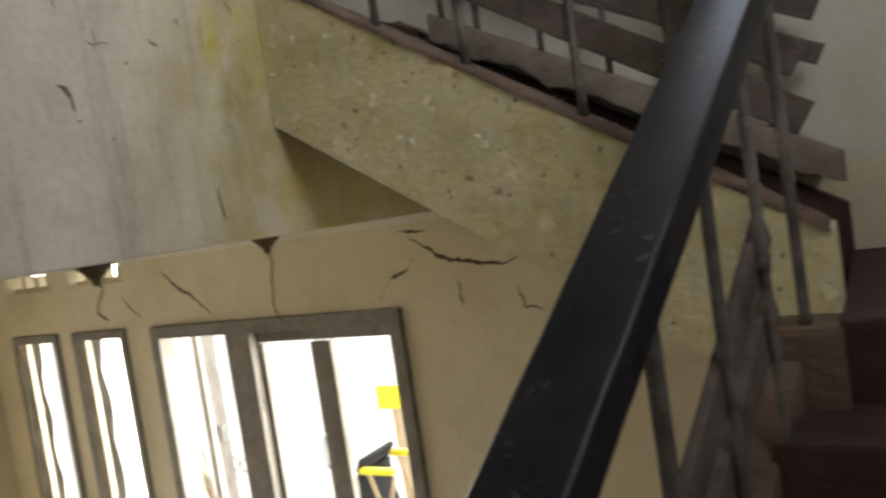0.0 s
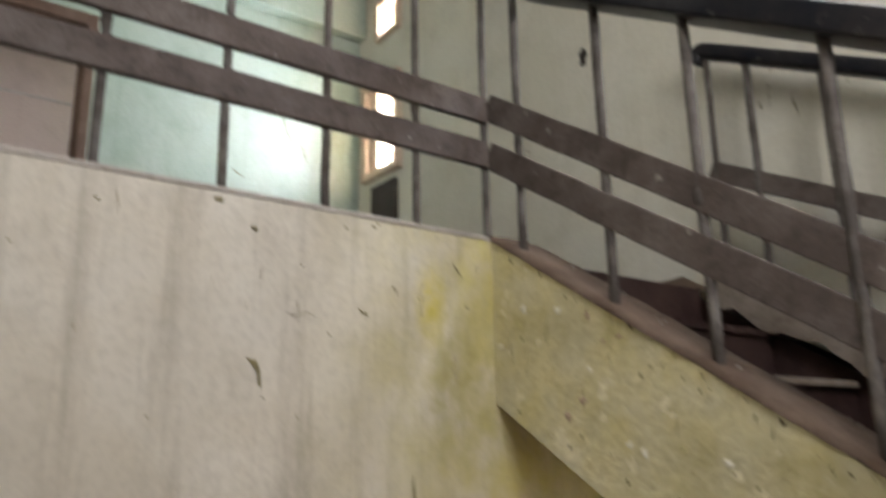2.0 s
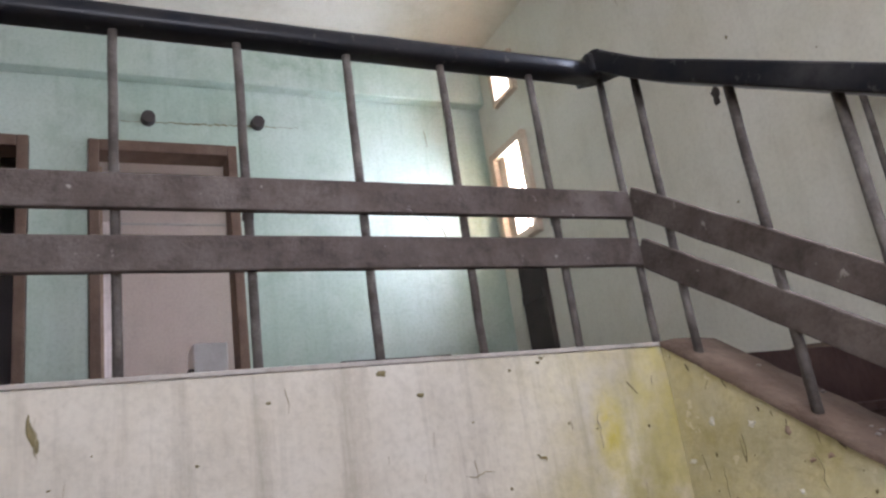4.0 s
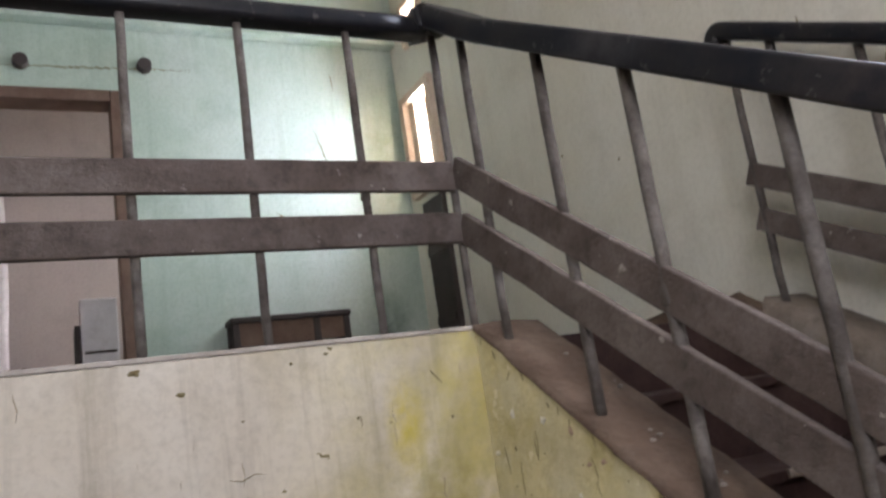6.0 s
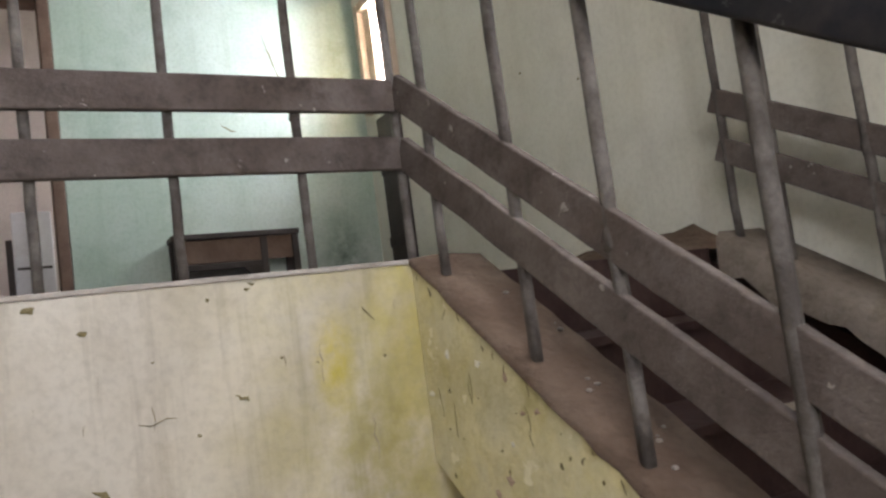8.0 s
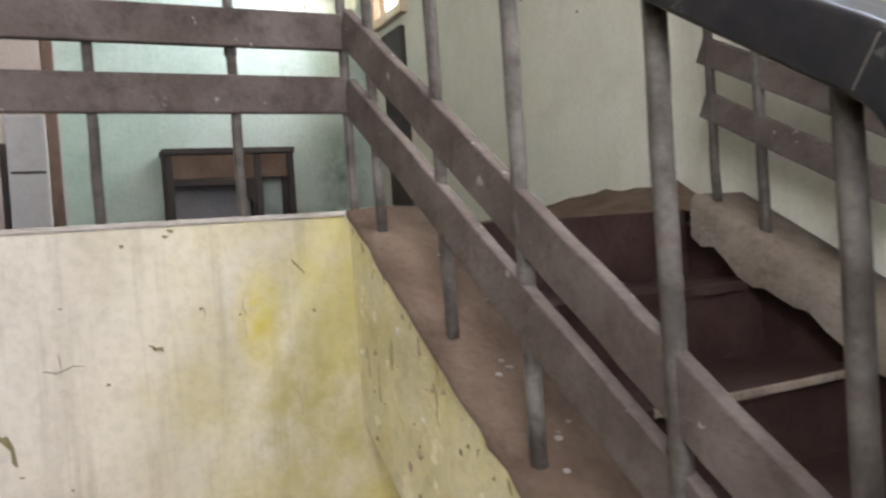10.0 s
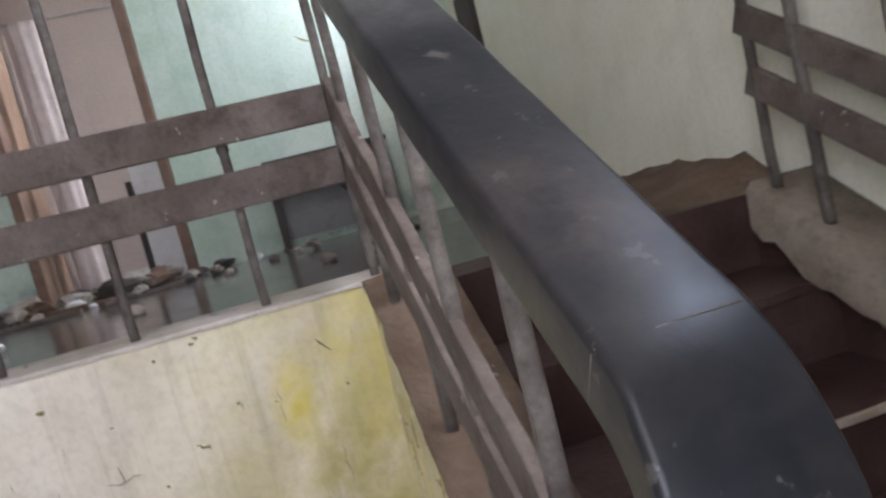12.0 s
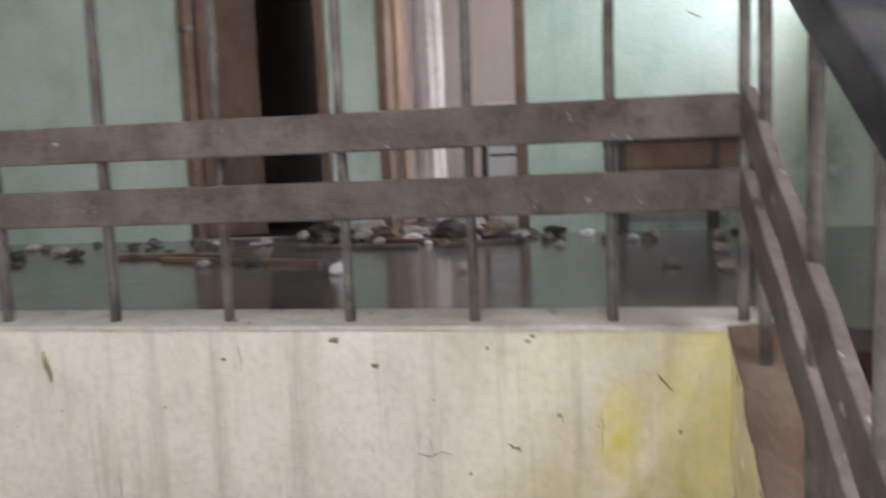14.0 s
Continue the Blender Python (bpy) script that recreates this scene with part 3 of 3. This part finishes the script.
for a, b in (((2.81, -1.9, 3.1), (2.95, -1.84, 4.7)), ((2.81, -.36, 3.1), (2.95, -.3, 4.7)), ((2.81, -1.84, 4.64), (2.95, -.36, 4.7)), ((2.81, -1.84, 3.1), (2.95, -.36, 3.16)), ((2.84, -1.12, 3.16), (2.92, -1.08, 4.64))):
    part("window_frame", box(a, b, .005), M_PALEFRAME, w)


def doorway(name, y0, y1, label):
    d = thing(name, label, "door", kind="structure")
    for a, b in (((-2.96, y0, FZ), (-2.775, y0 + .06, 4.915)), ((-2.96, y1 - .06, FZ), (-2.775, y1, 4.915)), ((-2.96, y0 + .06, 4.845), (-2.775, y1 - .06, 4.915))):
        part("door_frame", box(a, b, .008), M_BROWN, d)
    return d


d2 = doorway("door_2", -1.47, -.615, "brown timber door frame, doorway standing open")
d3 = doorway("door_3", -2.705, -1.78, "brown timber door standing half open on a dark room")
lf = part("door_leaf", prism([(-2.9, -2.62, FZ + .01), (-2.86, -2.62, FZ + .01), (-3.08, -2.33, FZ + .01), (-3.12, -2.35, FZ + .01)], (0, 0, 1.86), bevel=.004), M_BROWN, d3, "brown half-open door leaf")
kb = bmesh.new()
bmesh.ops.create_uvsphere(kb, u_segments=12, v_segments=8, radius=.025, matrix=Matrix.Translation((-2.755, -2.62, 4.235)))
part("door_leaf", prism([(-2.97, -1.43, FZ + .01), (-2.965, -1.39, FZ + .01), (-3.62, -1.48, FZ + .01), (-3.625, -1.52, FZ + .01)], (0, 0, 1.86), bevel=.004), M_TIMBER, d2, "light brown door leaf standing open inwards")
part("knob", kb, M_METAL, d3, "small shiny door knob", True)

# ---- things in the upper hall ----
desk = thing("wooden_desk", "dark wooden desk with open front against the green wall", "desk")
part("desktop", box((-2.79, -.125, 3.435), (-2.60, .595, 3.468), .006), M_DARK, desk)
part("front_panel", box((-2.64, -.10, 3.30), (-2.62, .57, 3.433), .004), M_BROWN, desk, "purplish brown front panel")
part("stretcher", box((-2.65, -.08, 3.262), (-2.615, .36, 3.297), .004), M_DARK, desk)
for y in (-.118, .36, .548):
    part("leg", box((-2.65, y, FZ), (-2.612, y + .04, 3.434), .004), M_DARK, desk)
    part("leg", box((-2.785, y, FZ), (-2.745, y + .04, 3.434), .004), M_DARK, desk)
part("bracket", prism([(-2.64, .36, 3.265), (-2.64, .25, 3.265), (-2.64, .36, 3.14)], (.02, 0, 0)), M_DARK, desk)
part("modesty_board", box((-2.782, -.075, 3.0), (-2.77, .355, 3.43)), M_GREYBOARD, desk, "grey dusty back board")

cab = thing("white_cabinet", "small whitish cabinet standing inside the open doorway", "cabinet")
part("body", box((-3.4, -.885, FZ), (-3.12, -.68, 3.73), .01), M_WHITE, cab)
part("dark_edge", box((-3.41, -.92, FZ), (-3.10, -.887, 3.57), .006), M_DARK, cab)
# Shadow line across the cabinet front, built as a thin dark strip.
part("shelf_front", box((-3.118, -.87, 3.40), (-3.112, -.695, 3.415), .003), M_DARK, cab)
door_curtain = thing("door_curtain", "bunched whitish curtain hanging inside the side room", "curtain")
bm = bmesh.new()
rings = []
for j in range(26):
    z = FZ + .004 + 1.86 * j / 25
    spread = 1.0 + (.25 * max(0, 1 - j / 3)) + .08 * math.sin(j * .5)
    ring = []
    for i in range(28):
        a = math.tau * i / 28
        rr = (1 + .16 * math.sin(7 * a + .1 * j) + .08 * noise.noise(Vector((math.cos(a) * 2, math.sin(a) * 2, z * 3)))) * spread
        ring.append(bm.verts.new((-3.95 + .05 * rr * math.cos(a), -1.385 + .085 * rr * math.sin(a), z)))
    rings.append(ring)
for p, q in zip(rings, rings[1:]):
    for i in range(28):
        bm.faces.new((p[i], p[(i + 1) % 28], q[(i + 1) % 28], q[i]))
bm.faces.new(rings[-1])
bm.faces.new(rings[0][::-1])
part("cloth", bm, M_PALECLOTH, door_curtain, smooth=True)
part("curtain_rod", sweep(between((-3.95, -1.545, 4.815), (-3.95, -.4, 4.815), 4), .016, .016, .007), M_METAL, door_curtain, "thin steel rod")
rnd = random.Random(21)
for i in range(26):
    x, y = rnd.uniform(-2.6, -1.2), rnd.uniform(-3.6, -.4) if i < 20 else rnd.uniform(-.4, .8)
    r = rnd.uniform(.015, .05)
    bm = bmesh.new()
    bmesh.ops.create_icosphere(bm, subdivisions=2, radius=r)
    for v in bm.verts:
        v.co *= 1 + .5 * noise.noise(v.co * 22 + Vector((i * 3, 0, 0)))
        v.co.z *= .55
    zmin = min(v.co.z for v in bm.verts)
    bmesh.ops.translate(bm, verts=bm.verts[:], vec=(x, y, FZ - zmin - .004))
    ob = mesh_ob("debris_lump", bm, (M_STONE, M_DARK, M_STONE, M_DARK, M_BOARD, M_STONE, M_WHITE)[i % 7])
    tagged(ob, "crumpled lump of rubbish on the wet floor", "debris", "rubbish on the hall floor")
for i in range(34):
    x, y, r = rnd.uniform(-2.74, -2.2), rnd.uniform(-3.4, .9), rnd.uniform(.012, .045)
    bm = bmesh.new()
    bmesh.ops.create_icosphere(bm, subdivisions=2, radius=r)
    for v in bm.verts:
        v.co *= 1 + .7 * noise.noise(v.co * 30 + Vector((i * 5, 9, 0)))
        v.co.x *= 1.6
        v.co.z *= .6
    zmin = min(v.co.z for v in bm.verts)
    bmesh.ops.translate(bm, verts=bm.verts[:], vec=(x, y, FZ - zmin - .003))
    tagged(mesh_ob("debris_lump", bm, (M_DARK, M_STONE, M_BOARD)[i % 3]), "dark lump of rubbish beside the green wall", "debris", "rubbish on the hall floor")
for i in range(9):
    x, y, a, l = rnd.uniform(-2.6, -1.1), rnd.uniform(-3.6, -1.0), rnd.uniform(-.5, .5), rnd.uniform(.35, .9)
    p = Vector((x, y, FZ + .012))
    q = p + Vector((math.sin(a) * l, math.cos(a) * l, 0))
    ob = mesh_ob("loose_batten", sweep(between(p, q, 6), .035, .022, .004, .004), M_BROWN if i % 2 else M_BOARD)
    tagged(ob, "loose wooden batten lying on the wet floor", "batten", "rubbish on the hall floor")
for i in range(30):
    x, y, r = -2.62 + rnd.gauss(0, .12), -1.1 + rnd.gauss(0, .26), rnd.uniform(.025, .075)
    x = max(x, -2.74)
    bm = bmesh.new()
    bmesh.ops.create_icosphere(bm, subdivisions=2, radius=r)
    for v in bm.verts:
        v.co *= 1 + .8 * noise.noise(v.co * 24 + Vector((i * 4, 2, 7)))
        v.co.y *= 1.5
        v.co.z *= .7
    zmin = min(v.co.z for v in bm.verts)
    bmesh.ops.translate(bm, verts=bm.verts[:], vec=(x, y, FZ - zmin - .003))
    tagged(mesh_ob("debris_lump", bm, (M_STONE, M_DARK, M_BOARD, M_DARK, M_BROWN, M_STONE, M_PALECLOTH)[i % 7]), "crumpled cloth and plaster heaped before the open doorway", "debris", "rubbish on the hall floor")
rnd = random.Random(63)
for i in range(30):
    on_ledge = i < 16
    if on_ledge:
        x, y = rnd.uniform(.03, 1.5), rnd.uniform(.075, .19)
        z = stringer_top(x) + .010
    else:
        x, y = -.1 + rnd.uniform(-.08, .08), rnd.uniform(-2.2, .15)
        z = TOP
    r = rnd.uniform(.003, .009)
    bm = bmesh.new()
    bmesh.ops.create_icosphere(bm, subdivisions=1, radius=r)
    for v in bm.verts:
        v.co *= 1 + .6 * noise.noise(v.co * 80 + Vector((i * 3, 0, 0)))
        v.co.z *= .6
    bmesh.ops.translate(bm, verts=bm.verts[:], vec=(x, y, z + r * .3))
    tagged(mesh_ob("plaster_crumb", bm, M_STONE), "small crumb of fallen plaster on a dusty ledge", "debris", "plaster crumbs on the ledges")
# dust heaped at the head of the stair, against the wall
bm = bmesh.new()
rows = []
for i in range(25):
    x = -1.3 + 1.3 * i / 24
    rows.append([])
    for j in range(9):
        f = j / 8
        z = FZ - .012 + (.10 * f ** 1.5 + .03 * noise.noise(Vector((x * 6, f * 4, 0))) * f + .02 * noise.noise(Vector((x * 21, f * 13, 3))) * f) * (.35 + .65 * min(1, i / 14)) * min(1, (24.3 - i) / 3)
        rows[-1].append(bm.verts.new((x, .72 + .47 * f, z)))
for a, b in zip(rows, rows[1:]):
    for j in range(8):
        bm.faces.new((a[j], b[j], b[j + 1], a[j + 1]))
tagged(mesh_ob("dust_heap", bm, M_DUST, smooth=True), "brown dust and rubble heaped along the wall", "rubble", kind="stuff")

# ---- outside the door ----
# Emissive sheets added outside so the openings burn out to white.
M_GLOW = bpy.data.materials.new("glowing_backdrop")
M_GLOW.use_nodes = True
hb = M_GLOW.node_tree.nodes["Principled BSDF"]
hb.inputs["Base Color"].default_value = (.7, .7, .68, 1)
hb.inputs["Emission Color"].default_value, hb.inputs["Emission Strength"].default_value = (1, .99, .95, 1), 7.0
tagged(mesh_ob("backdrop", box((-60, 58, -1), (60, 58.2, 40)), M_GLOW), "plain glowing backdrop beyond the door", "backdrop", kind="structure")
tagged(mesh_ob("backdrop", box((-70, -60, -1), (-69.8, 57, 40)), M_GLOW), "plain glowing backdrop beyond the windows", "backdrop", kind="structure")
chair = thing("folding_chair", "dark folding chair with tan crossed tubes outside the door", "chair", at=(0, 0, 0))
part("backrest", sweep(smooth_path([(-1.45, 2.2, .55), (-1.5, 2.2, .4), (-1.46, 2.2, .12), (-1.3, 2.2, -.05)]), .4, .03, .01), M_BLACKF, chair, "black fabric sling", True)
for y in (2.02, 2.38):
    for a, b in (((-1.5, y, GZ - .12), (-1.2, y, .45)), ((-1.12, y, GZ - .12), (-1.42, y, .5))):
        part("leg", sweep(between(a, b, 6), .026, .026, .011), M_TAN, chair)
    part("armrest", box((-1.46, y - .03, .46), (-1.2, y + .03, .5), .01), M_YELLOW, chair, "yellow plastic armrest")
sign = thing("yellow_board", "bright yellow board fixed on a post outside", "board")
part("panel", box((-1.97, 3.0, .6), (-1.68, 3.03, .79), .005), M_YELLOW, sign)
part("post", box((-1.86, 3.03, GZ - .12), (-1.80, 3.09, .75), .005), M_TAN, sign)
plant = thing("dry_plant", "dry leggy plant standing outside the door", "plant")
rnd = random.Random(5)
for i in range(12):
    a = rnd.uniform(0, math.tau)
    base = Vector((-3.13, 2.3, GZ - .12))
    tip = base + Vector((.28 * math.cos(a), .2 * math.sin(a), rnd.uniform(.7, 1.05)))
    mid = base.lerp(tip, .6) + Vector((-.05 * math.cos(a), 0, .12))
    part("stem", sweep(smooth_path([base, mid, tip, tip + Vector((.12 * math.cos(a), 0, -.12))]), .012, .01, .004), M_TWIG, plant)

# ---- lamp stubs under the beam ----
for (x, y), wire in (((-.1, -.02), .24), ((-.06, -.72), .1)):
    lamp = thing("lamp_stub", "broken lamp rose with dangling wire under the beam", "lamp", "lamp stubs under the beam")
    bm = bmesh.new()
    for r1, r2, z0, z1 in ((.048, .043, 2.118, 2.13), (.038, .018, 2.095, 2.118), (.015, .01, 2.075, 2.095)):
        bmesh.ops.create_cone(bm, cap_ends=True, segments=16, radius1=r2, radius2=r1, depth=z1 - z0, matrix=Matrix.Translation((x, y, (z0 + z1) / 2)))
    part("rose", bm, M_CRACK, lamp, smooth=False)
    pts = [(x + .006 * math.sin(k * 1.7), y + .012 * math.sin(k * .9), 2.08 - wire * k / 8) for k in range(9)]
    part("wire", sweep(pts, .006, .006, .0025), M_CRACK, lamp)

# ---- wear: cracks, mould spots, stains ----
for i, (pts, w_) in enumerate([
        ([(-2.1, 2.02), (-1.98, 1.9), (-1.86, 1.84), (-1.72, 1.72)], .014),
        ([(-.52, 1.72), (-.45, 1.82), (-.33, 1.86), (-.27, 1.93)], .018),
        ([(-.3, 2.02), (-.12, 1.9), (0.05, 1.86), (.2, 1.84), (.32, 1.9)], .016),
        ([(-.05, 1.78), (-.05, 1.66)], .012), ([(.25, 1.74), (.27, 1.64), (.36, 1.62)], .009),
        ([(-.35, 2.05), (-.2, 2.04)], .012), ([(-2.5, 1.9), (-2.42, 1.8), (-2.33, 1.74)], .009)]):
    crack("crack", on_long_wall, pts, w_, wall_long, seed=i)
for i, (pts, w_) in enumerate([
        ([(-.48, 2.73), (-.46, 2.722), (-.445, 2.715)], .006), ([(-.775, 2.585), (-.755, 2.575), (-.74, 2.52)], .013),
        ([(-.155, 2.9), (-.12, 2.86)], .006), ([(-.425, 2.975), (-.4, 2.985)], .007), ([(-.3, 2.3), (-.285, 2.2)], .009),
        ([(-.68, 2.7), (-.6, 2.705)], .003), ([(-1.62, 2.94), (-1.6, 2.86)], .012)]):
    crack("crack", on_fascia, pts, w_, fascia, M_MARK, seed=20 + i)
rnd = random.Random(77)
spots = [(-.772, 2.908, .013), (-.866, 2.966, .018), (-.424, 2.966, .008), (-.56, 2.66, .008), (-1.14, 2.92, .009), (-.36, 2.8, .006), (-.64, 2.83, .005), (-1.3, 2.8, .008), (-1.0, 2.45, .006)]
for i, (u, v, r) in enumerate(spots):
    blot("mould_spot", on_fascia, u, v, r * .8, r * .5, fascia, M_MARK, i)
for i in range(22):
    blot("mould_spot", on_fascia, rnd.uniform(-3, -.05), rnd.uniform(2.2, 2.97), rnd.uniform(.002, .006), rnd.uniform(.002, .005), fascia, M_MARK, 40 + i)
for i in range(60):
    u = rnd.uniform(.03, 1.58)
    v = stringer_top(u) - rnd.uniform(.02, .47)
    r = rnd.choice((.002, .003, .004, .006))
    blot("mould_spot", on_stringer, u, v, r, r * 1.3, staircase, M_MARK, 100 + i)
for i in range(6):
    u = rnd.uniform(.03, 1.2)
    v = stringer_top(u) - rnd.uniform(.03, .3)
    crack("crack", on_stringer, [(u, v), (u + rnd.uniform(-.01, .03), v - rnd.uniform(.03, .09))], .004, staircase, M_MARK, 200 + i)
for i in range(26):
    u = .02 + 1.3 * (i + rnd.random()) / 26
    v = stringer_top(u) - rnd.uniform(.006, .05)
    crack("nick", on_stringer, [(u, v), (u + rnd.uniform(-.012, .012), v - rnd.uniform(.008, .03))], rnd.uniform(.003, .009), staircase, M_CRACK if i % 2 else M_MARK, 300 + i)
for i in range(14):
    u = rnd.uniform(.03, .9)
    v = stringer_top(u) - rnd.uniform(.05, .4)
    blot("plaster_chip", on_stringer, u, v, rnd.uniform(.008, .02), rnd.uniform(.006, .014), staircase, M_FLAKE if i % 2 else M_TIMBER, 340 + i)
for i in range(14):
    u, v, l = rnd.uniform(-2.0, -.05), rnd.uniform(2.62, 2.97), rnd.uniform(.02, .11)
    crack("drip_stain", on_fascia, [(u, v), (u + rnd.uniform(-.004, .004), v - l)], rnd.uniform(.002, .005), fascia, M_DRIP, 380 + i)
blot("wall_hole", on_long_wall, -.625, 4.257, .03, .045, wall_long, M_DARK, 5)
for i, (y, z) in enumerate(((-.469, 5.086), (-1.136, 5.069))):
    bm = bmesh.new()
    bmesh.ops.create_cone(bm, cap_ends=True, segments=14, radius1=.045, radius2=.04, depth=.06, matrix=Matrix.Translation((-2.775, y, z)) @ Matrix.Rotation(radians(90), 4, "Y"))
    tagged(part("pipe_stub", bm, M_DARK, wall_green), "dark stub of a cut pipe")
crack("dirty_line", on_green, [(-1.3, 5.05), (-.9, 5.06), (-.45, 5.07), (-.2, 5.08)], .008, wall_green, M_MARK, 9)
for i, pts in enumerate(([(.56, 4.72), (.61, 4.54), (.68, 4.37)], [(.74, 4.41), (.79, 4.28)], [(.72, 5.12), (.73, 4.99)], [(.25, 4.14), (.34, 4.1)])):
    crack("crack", on_green, pts, .008, wall_green, M_MARK, 90 + i)

rnd = random.Random(31)
for i in range(9):
    u, v = rnd.uniform(.2, .75), rnd.uniform(3.55, 4.1)
    crack("scuff", on_long_wall, [(u, v), (u + rnd.uniform(-.02, .02), v - rnd.uniform(.03, .1))], rnd.uniform(.006, .014), wall_long, M_MARK, 500 + i)
for i in range(10):
    blot("scuff", on_long_wall, rnd.uniform(-1.6, 1.2), rnd.uniform(3.3, 4.6), rnd.uniform(.004, .01), rnd.uniform(.004, .012), wall_long, M_MARK, 520 + i)
crack("crack", on_long_wall, [(-1.35, 5.45), (-1.2, 5.3), (-1.12, 5.1)], .008, wall_long, M_MARK, 540)
